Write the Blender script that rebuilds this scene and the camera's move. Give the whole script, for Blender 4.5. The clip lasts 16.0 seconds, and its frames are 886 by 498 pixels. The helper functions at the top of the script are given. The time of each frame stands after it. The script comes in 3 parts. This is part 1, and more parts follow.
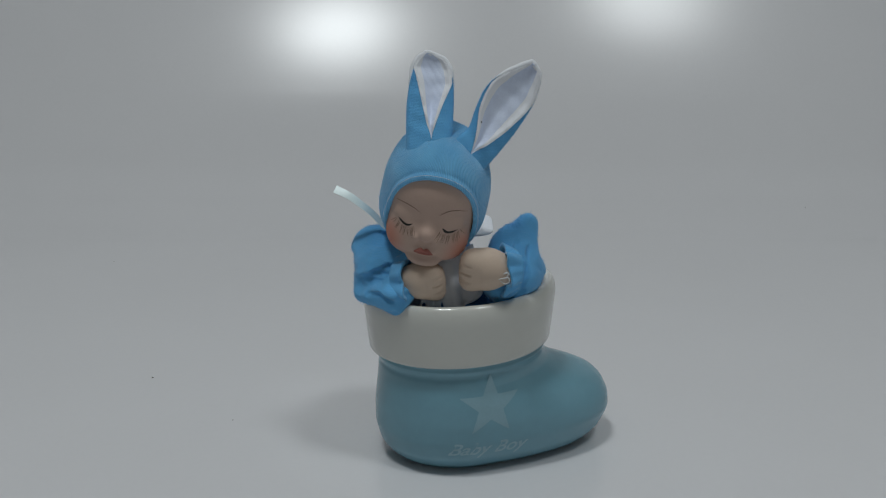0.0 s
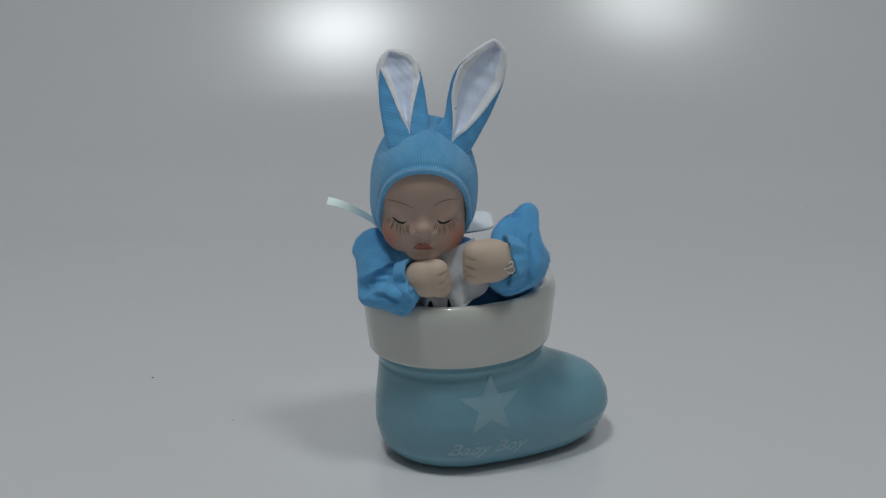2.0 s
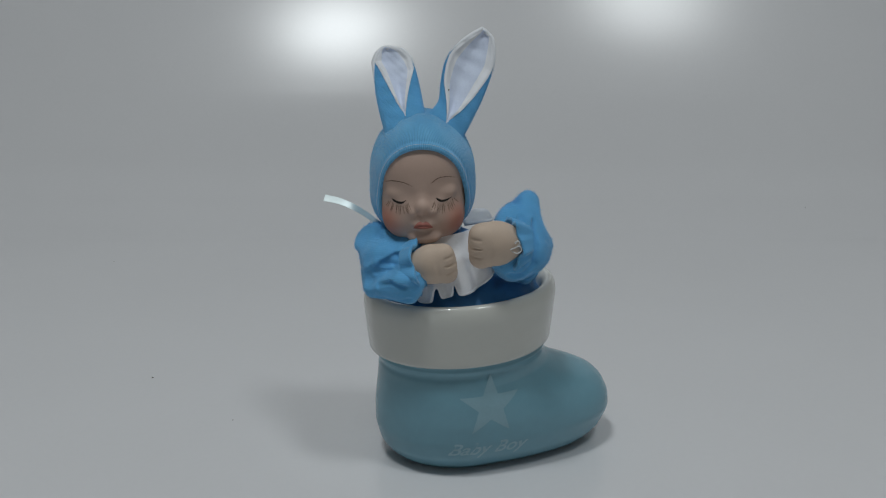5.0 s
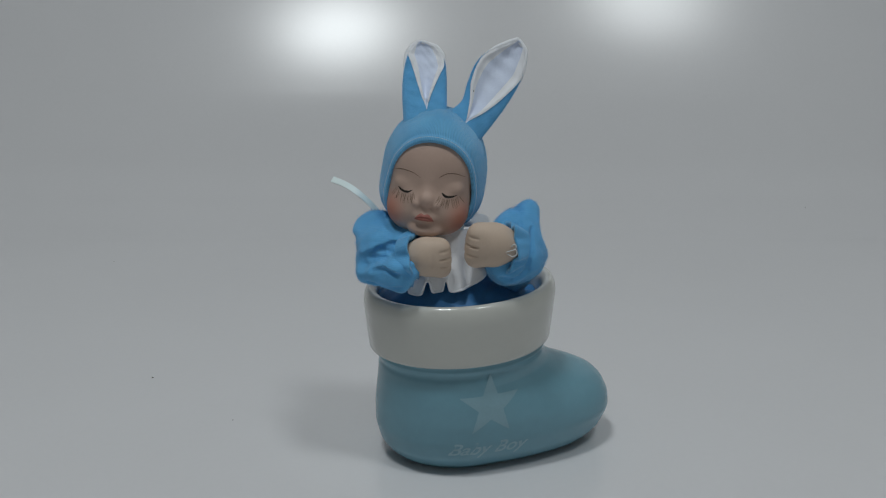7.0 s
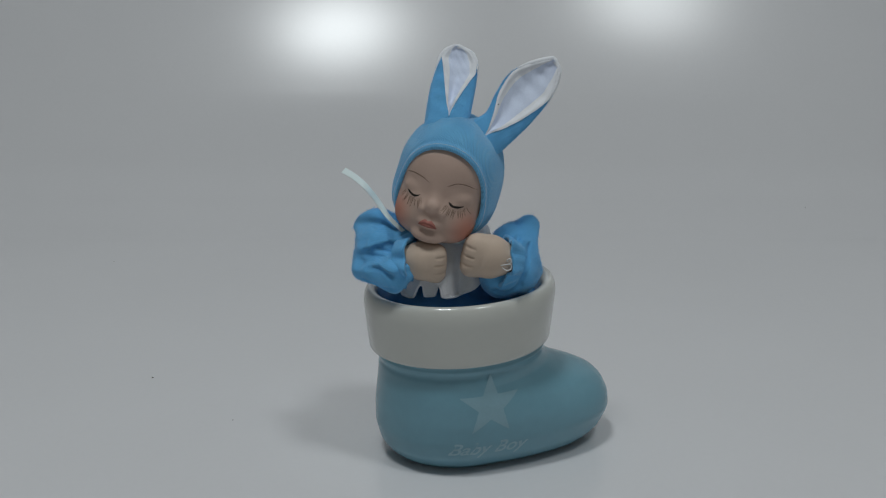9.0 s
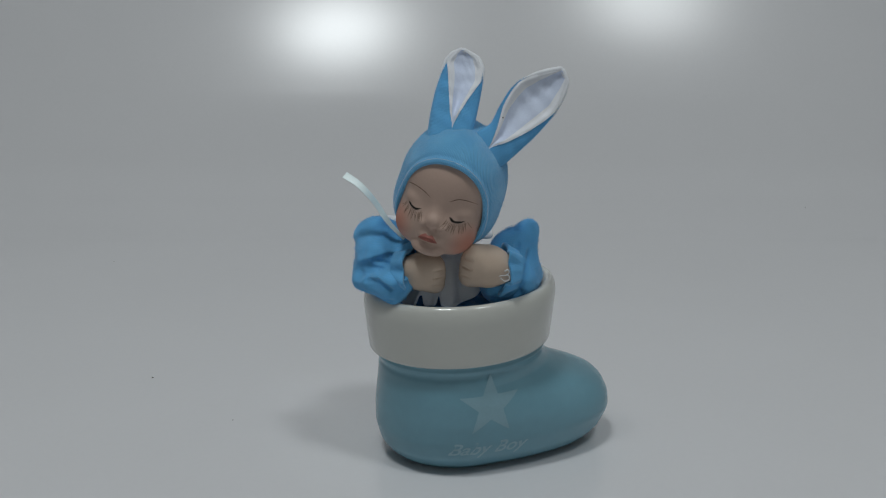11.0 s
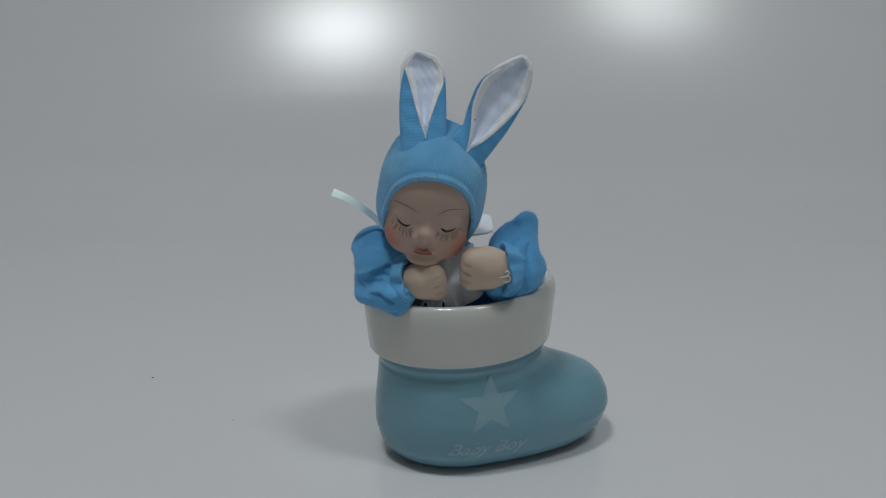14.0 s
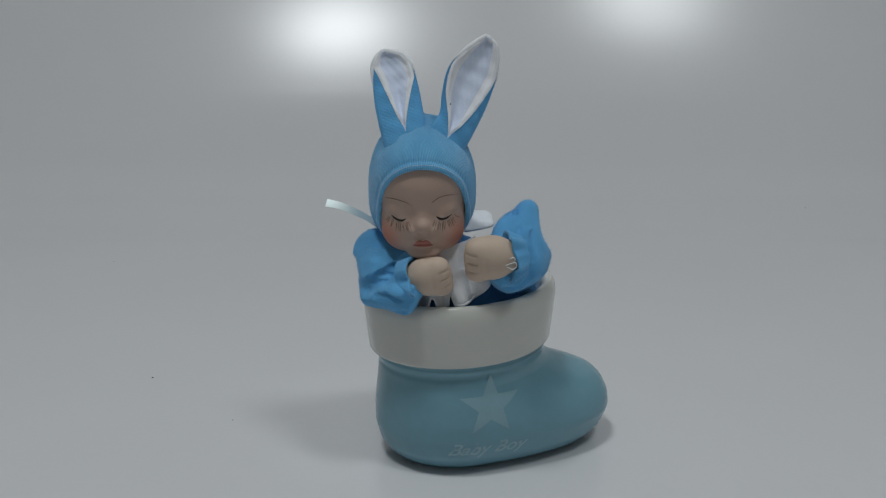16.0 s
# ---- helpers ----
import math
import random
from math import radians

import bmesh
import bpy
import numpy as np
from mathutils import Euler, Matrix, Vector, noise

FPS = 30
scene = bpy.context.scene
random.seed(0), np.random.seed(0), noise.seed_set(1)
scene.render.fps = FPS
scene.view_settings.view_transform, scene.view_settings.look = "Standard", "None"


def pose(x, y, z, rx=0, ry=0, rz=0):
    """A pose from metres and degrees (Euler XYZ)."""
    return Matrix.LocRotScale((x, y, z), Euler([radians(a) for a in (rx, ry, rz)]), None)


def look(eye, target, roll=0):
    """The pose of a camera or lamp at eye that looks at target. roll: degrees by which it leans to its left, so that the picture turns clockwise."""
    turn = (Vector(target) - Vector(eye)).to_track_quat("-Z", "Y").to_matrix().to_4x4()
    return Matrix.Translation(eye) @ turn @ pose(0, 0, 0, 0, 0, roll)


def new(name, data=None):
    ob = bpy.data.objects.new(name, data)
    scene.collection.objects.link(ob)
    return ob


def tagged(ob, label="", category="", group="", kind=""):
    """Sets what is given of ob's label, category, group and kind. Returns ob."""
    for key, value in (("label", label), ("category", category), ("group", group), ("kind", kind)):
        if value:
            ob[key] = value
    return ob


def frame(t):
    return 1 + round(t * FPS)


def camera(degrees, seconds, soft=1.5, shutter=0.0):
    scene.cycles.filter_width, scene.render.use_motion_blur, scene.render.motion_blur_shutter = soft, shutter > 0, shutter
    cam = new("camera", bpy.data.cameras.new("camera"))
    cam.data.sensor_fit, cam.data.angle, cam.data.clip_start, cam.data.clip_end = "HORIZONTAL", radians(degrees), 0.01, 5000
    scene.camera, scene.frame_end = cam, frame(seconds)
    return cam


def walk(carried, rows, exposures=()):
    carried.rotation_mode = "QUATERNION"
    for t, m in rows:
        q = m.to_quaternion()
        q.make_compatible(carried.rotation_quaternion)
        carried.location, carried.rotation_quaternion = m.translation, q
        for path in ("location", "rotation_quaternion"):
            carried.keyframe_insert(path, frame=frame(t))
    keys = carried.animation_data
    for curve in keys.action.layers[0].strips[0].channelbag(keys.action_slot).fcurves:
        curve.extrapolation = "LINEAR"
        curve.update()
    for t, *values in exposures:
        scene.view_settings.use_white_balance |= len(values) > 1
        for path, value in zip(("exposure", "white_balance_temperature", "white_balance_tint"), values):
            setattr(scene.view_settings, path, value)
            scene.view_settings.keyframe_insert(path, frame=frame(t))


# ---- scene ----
CAM = camera(45, 16.0, soft=1.2)
EYE = Vector((0.0, -0.455, 0.226))
VIEW = pose(EYE.x, EYE.y, EYE.z, 74.0, 0, 0)
walk(CAM, [(0.0, VIEW), (16.0, VIEW)])

# ---- light: a white room with two round ceiling lamps ----
world = bpy.data.worlds.new("room_world")
scene.world = world
world.use_nodes = True
world.node_tree.nodes["Background"].inputs[0].default_value = (0.9, 0.95, 1.0, 1)
world.node_tree.nodes["Background"].inputs[1].default_value = 0.02
scene.view_settings.exposure = 0.0


def ceiling_lamp(x, y, z, watts, size):
    lamp = bpy.data.lights.new("ceiling_light", "AREA")
    lamp.shape, lamp.size, lamp.energy, lamp.color = "DISK", size, watts, (0.93, 0.985, 1.0)
    ob = new("ceiling_light", lamp)
    ob.matrix_world = look((x, y, z), (x, y, 0))
    return ob


ceiling_lamp(-0.279, -0.39, 1.72, 7.9, 0.28)
ceiling_lamp(0.56, -0.53, 1.72, 5.7, 0.30)


# ---- materials ----
def material(name, color, rough=0.5, metal=0.0, coat=0.0, spread=0.06, grain=60.0, fine=900.0, bump=0.1, depth=0.0002,
             sheen=0.0, ribs=0.0, rib_depth=0.0002, rib_shade=0.2, tint=None, spec=0.5, rough_spread=0.1):
    m = bpy.data.materials.new(name)
    m.use_nodes = True
    nt = m.node_tree
    b = nt.nodes["Principled BSDF"]
    add, link = nt.nodes.new, nt.links.new
    tc = add("ShaderNodeTexCoord")
    n1 = add("ShaderNodeTexNoise")
    n1.inputs["Scale"].default_value, n1.inputs["Detail"].default_value = grain, 4
    n2 = add("ShaderNodeTexNoise")
    n2.inputs["Scale"].default_value, n2.inputs["Detail"].default_value = fine, 3
    for n in (n1, n2):
        link(tc.outputs["Object"], n.inputs["Vector"])
    ramp = add("ShaderNodeValToRGB")
    lo = [c * (1 - spread) for c in color]
    hi = [min(1, c * (1 + spread)) for c in (tint or color)]
    ramp.color_ramp.elements[0].color, ramp.color_ramp.elements[1].color = (*lo, 1), (*hi, 1)
    ramp.color_ramp.elements[0].position, ramp.color_ramp.elements[1].position = 0.3, 0.7
    mix = add("ShaderNodeMath")
    mix.operation = "MULTIPLY_ADD"
    mix.inputs[1].default_value = 0.35
    link(n2.outputs["Fac"], mix.inputs[0])
    half = add("ShaderNodeMath")
    half.operation = "MULTIPLY"
    half.inputs[1].default_value = 0.65
    link(n1.outputs["Fac"], half.inputs[0])
    link(half.outputs[0], mix.inputs[2])
    link(mix.outputs[0], ramp.inputs[0])
    link(ramp.outputs[0], b.inputs["Base Color"])
    rr = add("ShaderNodeMapRange")
    rr.inputs["To Min"].default_value, rr.inputs["To Max"].default_value = rough * (1 - rough_spread), min(1, rough * (1 + rough_spread))
    link(n1.outputs["Fac"], rr.inputs["Value"])
    link(rr.outputs[0], b.inputs["Roughness"])
    b.inputs["Metallic"].default_value = metal
    b.inputs["Coat Weight"].default_value = coat
    b.inputs["Coat Roughness"].default_value = 0.04
    b.inputs["Sheen Weight"].default_value = sheen
    b.inputs["Sheen Roughness"].default_value = 0.4
    b.inputs["Specular IOR Level"].default_value = spec
    bp = add("ShaderNodeBump")
    bp.inputs["Strength"].default_value, bp.inputs["Distance"].default_value = bump, depth
    link(n2.outputs["Fac"], bp.inputs["Height"])
    last = bp
    if ribs:
        wv = add("ShaderNodeTexWave")
        wv.inputs["Scale"].default_value, wv.inputs["Distortion"].default_value = 0.314 / ribs, 0.6
        wv.inputs["Detail Scale"].default_value = 2.0
        link(tc.outputs["UV"], wv.inputs["Vector"])
        b2 = add("ShaderNodeBump")
        b2.inputs["Strength"].default_value, b2.inputs["Distance"].default_value = 0.6, rib_depth
        link(wv.outputs["Fac"], b2.inputs["Height"])
        link(bp.outputs[0], b2.inputs["Normal"])
        last = b2
        dark = add("ShaderNodeMix")
        dark.data_type, dark.blend_type = "RGBA", "MULTIPLY"
        dark.inputs["Factor"].default_value = rib_shade
        link(ramp.outputs[0], dark.inputs["A"])
        link(wv.outputs["Color"], dark.inputs["B"])
        link(dark.outputs["Result"], b.inputs["Base Color"])
    link(last.outputs[0], b.inputs["Normal"])
    return m


SHEET = material("white_glossy_sheet", (0.748, 0.748, 0.764), 0.21, spread=0.015, grain=6, fine=300, bump=0.03, depth=0.0002, rough_spread=0.08)
PLASTER = material("white_wall_paint", (0.86, 0.86, 0.85), 0.8, spread=0.03, grain=4, fine=120, bump=0.1, depth=0.001)
FLOORING = material("grey_floor", (0.45, 0.44, 0.42), 0.5, spread=0.1, grain=5, fine=80)
GLAZE_BLUE = material("pale_blue_glaze", (0.182, 0.37, 0.458), 0.24, coat=0.15, spec=0.35, spread=0.05, grain=35, fine=250, bump=0.02, depth=0.0003)
GLAZE_WHITE = material("cream_white_glaze", (0.60, 0.605, 0.565), 0.2, coat=0.5, spread=0.02, grain=40, fine=250, bump=0.02, depth=0.0003)
DECAL = material("faded_white_print", (0.262, 0.435, 0.508), 0.24, coat=0.15, spec=0.35, spread=0.06, grain=120, fine=800, bump=0.02)
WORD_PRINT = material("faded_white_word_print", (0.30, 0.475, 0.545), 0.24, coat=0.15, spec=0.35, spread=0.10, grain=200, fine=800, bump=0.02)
KNIT = material("blue_rib_knit", (0.185, 0.565, 0.99), 0.95, spread=0.10, grain=130, fine=2500, bump=0.5, depth=0.0003, sheen=0.35, ribs=0.0008, rib_depth=0.0004, rib_shade=0.16, tint=(0.21, 0.575, 0.93), spec=0.1)
FLEECE = material("blue_fleece", (0.145, 0.465, 0.82), 0.95, spread=0.10, grain=150, fine=2600, bump=0.7, depth=0.0004, sheen=0.4, ribs=0.0006, rib_depth=0.00008, rib_shade=0.05, spec=0.1)
BODY_CLOTH = material("dark_blue_satin", (0.055, 0.21, 0.46), 0.5, spread=0.15, grain=120, fine=1500, bump=0.2, depth=0.0002, sheen=0.1, spec=0.3)
WHITE_CLOTH = material("white_plush", (0.89, 0.91, 0.95), 0.95, spread=0.05, grain=160, fine=2200, bump=0.7, depth=0.0004, sheen=0.3, spec=0.1)
LINING = material("pale_blue_plush_lining", (0.70, 0.775, 0.95), 0.8, spread=0.08, grain=200, fine=1800, bump=0.5, depth=0.0003, sheen=0.2, spec=0.2)
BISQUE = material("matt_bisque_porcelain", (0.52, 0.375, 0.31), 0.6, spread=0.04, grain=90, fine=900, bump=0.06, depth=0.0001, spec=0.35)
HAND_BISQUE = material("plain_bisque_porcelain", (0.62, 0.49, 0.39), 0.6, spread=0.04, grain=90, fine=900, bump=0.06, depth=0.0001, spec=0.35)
LIP = material("rose_lip_paint", (0.34, 0.12, 0.095), 0.65, spread=0.12, grain=300, fine=900)
LASH = material("black_lash_paint", (0.015, 0.012, 0.010), 0.5, grain=300)
HAIRLINE = material("brown_line_paint", (0.14, 0.085, 0.05), 0.6, spread=0.2, grain=500)
SATIN = material("pale_aqua_satin", (0.84, 0.97, 0.96), 0.36, metal=0.15, spec=1.0, spread=0.06, grain=200, fine=2500, bump=0.3, depth=0.0001, sheen=0.2)
THREAD = material("white_thread", (0.75, 0.76, 0.76), 0.8, grain=400)
GRIT = material("dark_grit", (0.08, 0.07, 0.06), 0.8, grain=2000)

# blush on the porcelain cheeks
CHEEKS = ((-0.0135, -0.018, -0.0150), (0.0140, -0.0175, -0.0150))


def blush(m, centres, color):
    nt = m.node_tree
    b = nt.nodes["Principled BSDF"]
    src = b.inputs["Base Color"].links[0].from_socket
    tc = nt.nodes.new("ShaderNodeTexCoord")
    for c in centres:
        d = nt.nodes.new("ShaderNodeVectorMath")
        d.operation = "DISTANCE"
        nt.links.new(tc.outputs["Object"], d.inputs[0])
        d.inputs[1].default_value = c
        r = nt.nodes.new("ShaderNodeMapRange")
        r.interpolation_type = "SMOOTHSTEP"
        r.inputs["From Min"].default_value, r.inputs["From Max"].default_value = 0.0015, 0.0105
        r.inputs["To Min"].default_value, r.inputs["To Max"].default_value = 0.9, 0.0
        nt.links.new(d.outputs["Value"], r.inputs["Value"])
        mx = nt.nodes.new("ShaderNodeMix")
        mx.data_type = "RGBA"
        nt.links.new(r.outputs[0], mx.inputs["Factor"])
        nt.links.new(src, mx.inputs["A"])
        mx.inputs["B"].default_value = (*color, 1)
        src = mx.outputs["Result"]
    nt.links.new(src, b.inputs["Base Color"])


# ---- mesh helpers ----
class Soup:
    """Collects grids of points into one mesh with several materials."""

    def __init__(self):
        self.v, self.f, self.m, self.uv, self.mats = [], [], [], [], []

    def slot(self, mat):
        if mat not in self.mats:
            self.mats.append(mat)
        return self.mats.index(mat)

    def grid(self, P, mat, close_u=False, close_v=False, uv=None, flip=False):
        """P: rows x columns x 3; close_v joins the last column to the first."""
        n, m = P.shape[:2]
        base, s = len(self.v), self.slot(mat)
        self.v += [tuple(p) for p in P.reshape(-1, 3)]
        self.uv += [tuple(p) for p in (uv if uv is not None else P[..., [0, 2]]).reshape(-1, 2)]
        for i in range(n if close_u else n - 1):
            for j in range(m if close_v else m - 1):
                q = [base + i * m + j, base + i * m + (j + 1) % m, base + (i + 1) % n * m + (j + 1) % m, base + (i + 1) % n * m + j]
                self.f.append(q[::-1] if flip else q)
                self.m.append(s)

    def fan(self, ring, centre, mat, flip=False):
        base, s, n = len(self.v), self.slot(mat), len(ring)
        self.v += [tuple(p) for p in ring] + [tuple(centre)]
        self.uv += [(p[0], p[2]) for p in ring] + [(centre[0], centre[2])]
        for j in range(n):
            t = [base + j, base + (j + 1) % n, base + n]
            self.f.append(t[::-1] if flip else t)
            self.m.append(s)

    def fuzz(self, P, mat, count, length, seed, close=True):
        """Short loose fibres that stand on a grid of points."""
        rng = np.random.RandomState(seed)
        n, m = P.shape[:2]
        i, j = rng.randint(1, n - 2, count), rng.randint(0, m if close else m - 1, count)
        a, b, c = P[i, j], P[i, (j + 1) % m], P[i + 1, j]
        nrm = np.cross(b - a, c - a)
        nrm /= np.linalg.norm(nrm, axis=1)[:, None] + 1e-12
        mid = P.reshape(-1, 3).mean(0)
        nrm *= np.sign(((a - mid) * nrm).sum(1))[:, None]
        lean = rng.normal(0, .55, (count, 3))
        root = a + (b - a) * rng.rand(count, 1) + (c - a) * rng.rand(count, 1)
        tip = root + (nrm + lean) * length * (.4 + .8 * rng.rand(count, 1))
        side = np.cross(nrm + lean, rng.normal(0, 1, (count, 3)))
        side *= .00004 / (np.linalg.norm(side, axis=1)[:, None] + 1e-12)
        s = self.slot(mat)
        for r, t, d in zip(root, tip, side):
            k = len(self.v)
            self.v += [tuple(r - d), tuple(r + d), tuple(t)]
            self.uv += [(0, 0)] * 3
            self.f.append([k, k + 1, k + 2])
            self.m.append(s)

    def mesh(self, name, smooth=True, origin=(0, 0, 0)):
        me = bpy.data.meshes.new(name)
        o = np.array(origin)
        me.from_pydata([tuple(np.array(p) - o) for p in self.v], [], self.f)
        for mat in self.mats:
            me.materials.append(mat)
        me.polygons.foreach_set("material_index", self.m)
        layer = me.uv_layers.new(name="UVMap")
        idx = np.empty(len(me.loops), dtype=np.int32)
        me.loops.foreach_get("vertex_index", idx)
        layer.data.foreach_set("uv", np.array(self.uv, dtype=np.float32)[idx].ravel())
        bm = bmesh.new()
        bm.from_mesh(me)
        bmesh.ops.remove_doubles(bm, verts=bm.verts, dist=2e-6)
        bm.to_mesh(me)
        bm.free()
        me.polygons.foreach_set("use_smooth", [smooth] * len(me.polygons))
        me.update()
        return me


def tube(soup, path, radius, mat, sides=8):
    """A thin round tube along a path of points."""
    path = np.array(path, float)
    tan = np.gradient(path, axis=0)
    tan /= np.linalg.norm(tan, axis=1)[:, None] + 1e-12
    up = np.array([0.13, -0.9, 0.41])
    rows = []
    for i, (p, t) in enumerate(zip(path, tan)):
        a = np.cross(t, up)
        a /= np.linalg.norm(a) + 1e-12
        b = np.cross(t, a)
        k = i / (len(path) - 1)
        r = radius(k) if callable(radius) else radius
        ang = np.linspace(0, 2 * np.pi, sides, endpoint=False)
        rows.append(p + r * (np.cos(ang)[:, None] * a + np.sin(ang)[:, None] * b))
    P = np.array(rows)
    soup.grid(P, mat, close_v=True)
    soup.fan(P[0], path[0], mat, flip=True)
    soup.fan(P[-1], path[-1], mat)


def smooth_path(pts, n):
    """Catmull-Rom curve through a few points."""
    p = np.array(pts, float)
    p = np.vstack([2 * p[0] - p[1], p, 2 * p[-1] - p[-2]])
    out = []
    for s in np.linspace(0, len(pts) - 1 - 1e-9, n):
        i, t = int(s), s - int(s)
        a, b, c, d = p[i], p[i + 1], p[i + 2], p[i + 3]
        out.append(0.5 * (2 * b + (c - a) * t + (2 * a - 5 * b + 4 * c - d) * t * t + (3 * b - a - 3 * c + d) * t ** 3))
    return np.array(out)


def ell(p, c, r):
    q = p - np.array(c)
    r = np.array(r)
    k0 = np.linalg.norm(q / r, axis=-1)
    k1 = np.linalg.norm(q / (r * r), axis=-1) + 1e-9
    return k0 * (k0 - 1) / k1


def cap(p, a, b, ra, rb=None):
    a, b = np.array(a), np.array(b)
    rb = ra if rb is None else rb
    ab = b - a
    h = np.clip(((p - a) @ ab) / (ab @ ab), 0, 1)
    return np.linalg.norm(p - a - h[..., None] * ab, axis=-1) - (ra + (rb - ra) * h)


def join(a, b, k):
    h = np.clip(0.5 + 0.5 * (b - a) / k, 0, 1)
    return b + (a - b) * h - k * h * (1 - h)


def cut(a, b, k):
    return -join(-a, b, k)


def star_radius(sdf, centre, d, rmax, steps=48):
    """Outermost radius along the directions d at which sdf turns positive."""
    rs = np.linspace(0, rmax, steps)
    inside = np.stack([sdf(centre + d * r) < 0 for r in rs])
    last = steps - 1 - np.argmax(inside[::-1], axis=0)
    lo, hi = rs[last], rs[np.minimum(last + 1, steps - 1)]
    for _ in range(14):
        mid = (lo + hi) / 2
        neg = sdf(centre + d * mid[..., None]) < 0
        lo, hi = np.where(neg, mid, lo), np.where(neg, hi, mid)
    return (lo + hi) / 2


def star_grid(sdf, centre, rmax, n=70, m=110, axis="z"):
    th, ph = np.meshgrid(np.linspace(0.0005, np.pi - 0.0005, n), np.linspace(0, 2 * np.pi, m, endpoint=False), indexing="ij")
    d = np.stack([np.sin(th) * np.cos(ph), np.sin(th) * np.sin(ph), np.cos(th)], -1)
    if axis == "x":
        d = d[..., [2, 0, 1]]
    centre = np.array(centre)
    return centre + d * star_radius(sdf, centre, d, rmax)[..., None]


def part(name, me, parent, label=""):
    ob = new(name, me)
    ob.parent = parent
    if label:
        tagged(ob, label)
    return ob


def interp(x, pts):
    """Smooth curve through (x, y) pairs."""
    xs, ys = [p[0] for p in pts], [p[1] for p in pts]
    fine = np.linspace(xs[0], xs[-1], 400)
    y = np.interp(fine, xs, ys)
    k = np.hanning(31)
    k /= k.sum()
    y = np.convolve(np.pad(y, 15, mode="reflect", reflect_type="odd"), k, mode="valid")
    return np.interp(x, fine, y)


# ---- the setting: a white sheet swept up behind, on a table in a plain room ----
def sweep_line():
    """The sheet's section: flat, a tight bend, then a slow bend up to a straight slope."""
    pts = [(-0.75, 0.0), (-0.3, 0.0), (0.0, 0.0)]
    pts += [(y, 0.0) for y in np.linspace(0.02, SWEEP[0], 8)]
    y, z, turn = SWEEP[0], 0.0, 0.0
    for r, until in SWEEP[1]:
        y1, z1 = y - r * math.sin(radians(turn)), z + r * math.cos(radians(turn))
        pts += [(y1 + r * math.sin(radians(a)), z1 - r * math.cos(radians(a))) for a in np.linspace(turn, until, 60)[1:]]
        y, z = pts[-1]
        turn = until
    return pts + [(y + k * math.cos(radians(turn)), z + k * math.sin(radians(turn))) for k in (0.1, 0.3, 0.7)]


SWEEP = (0.36, ((0.45, 12.0), (0.19, 46.0), (0.30, 52.5), (0.60, 74.0)))


def setting():
    s = Soup()
    line = sweep_line()
    xs = np.linspace(-1.1, 1.1, 23)
    top = np.array([[(x, y, z) for x in xs] for y, z in line])
    low = top.copy()
    ty = np.gradient(np.array(line), axis=0)
    ty /= np.linalg.norm(ty, axis=1)[:, None]
    low[..., 1] += ty[:, 1][:, None] * 0.003
    low[..., 2] -= ty[:, 0][:, None] * 0.003
    s.grid(top, SHEET)
    s.grid(low, SHEET, flip=True)
    for a in (0, -1):
        s.grid(np.stack([top[:, a], low[:, a]], 1), SHEET, flip=a == 0)
        s.grid(np.stack([top[a], low[a]], 1), SHEET, flip=a == -1)
    tagged(new("backdrop", s.mesh("backdrop")), "glossy white plastic sheet swept up behind the figurine", "backdrop", kind="structure")

    for x, y, z, r in ((-.1568, .081, 0, .00045), (-.1034, .0277, 0, .0003), (-.242, .299, 0, .0003), (.303, .4150, .0125, .00035)):
        g = Soup()
        g.grid(star_grid(lambda p: ell(p, (0, 0, 0), (r * 1.3, r, r * .5)), (0, 0, 0), r * 2, 8, 12), GRIT, close_v=True)
        ob = new("grit", g.mesh("grit"))
        ob.location = (x, y, z + r * .3)
        tagged(ob, "tiny dark speck of grit on the sheet", "speck", group="specks on the sheet")

    def slab(name, x0, x1, y0, y1, z0, z1, mat, label):
        bm = bmesh.new()
        bmesh.ops.create_cube(bm, size=1, matrix=Matrix.Translation(((x0 + x1) / 2, (y0 + y1) / 2, (z0 + z1) / 2)) @ Matrix.Diagonal((x1 - x0, y1 - y0, z1 - z0, 1)))
        me = bpy.data.meshes.new(name)
        bm.to_mesh(me)
        bm.free()
        me.materials.append(mat)
        return tagged(new(name, me), label, name.split("_")[0], kind="structure")

    slab("floor", -2.2, 2.2, -2.6, 2.0, -0.85, -0.75, FLOORING, "plain grey floor of the room")
    slab("ceiling", -2.2, 2.2, -2.6, 2.0, 1.75, 1.85, PLASTER, "plain white painted ceiling")
    slab("wall_west", -2.3, -2.2, -2.6, 2.0, -0.75, 1.75, PLASTER, "plain white painted wall")
    slab("wall_east", 2.2, 2.3, -2.6, 2.0, -0.75, 1.75, PLASTER, "plain white painted wall")
    slab("wall_north", -2.2, 2.2, 2.0, 2.1, -0.75, 1.75, PLASTER, "plain white painted wall")
    slab("wall_south", -2.2, 2.2, -2.7, -2.6, -0.75, 1.75, PLASTER, "plain white painted wall")
    slab("table_block", -1.1, 1.1, -0.75, 0.9, -0.75, -0.004, PLASTER, "plain white table block under the sheet")


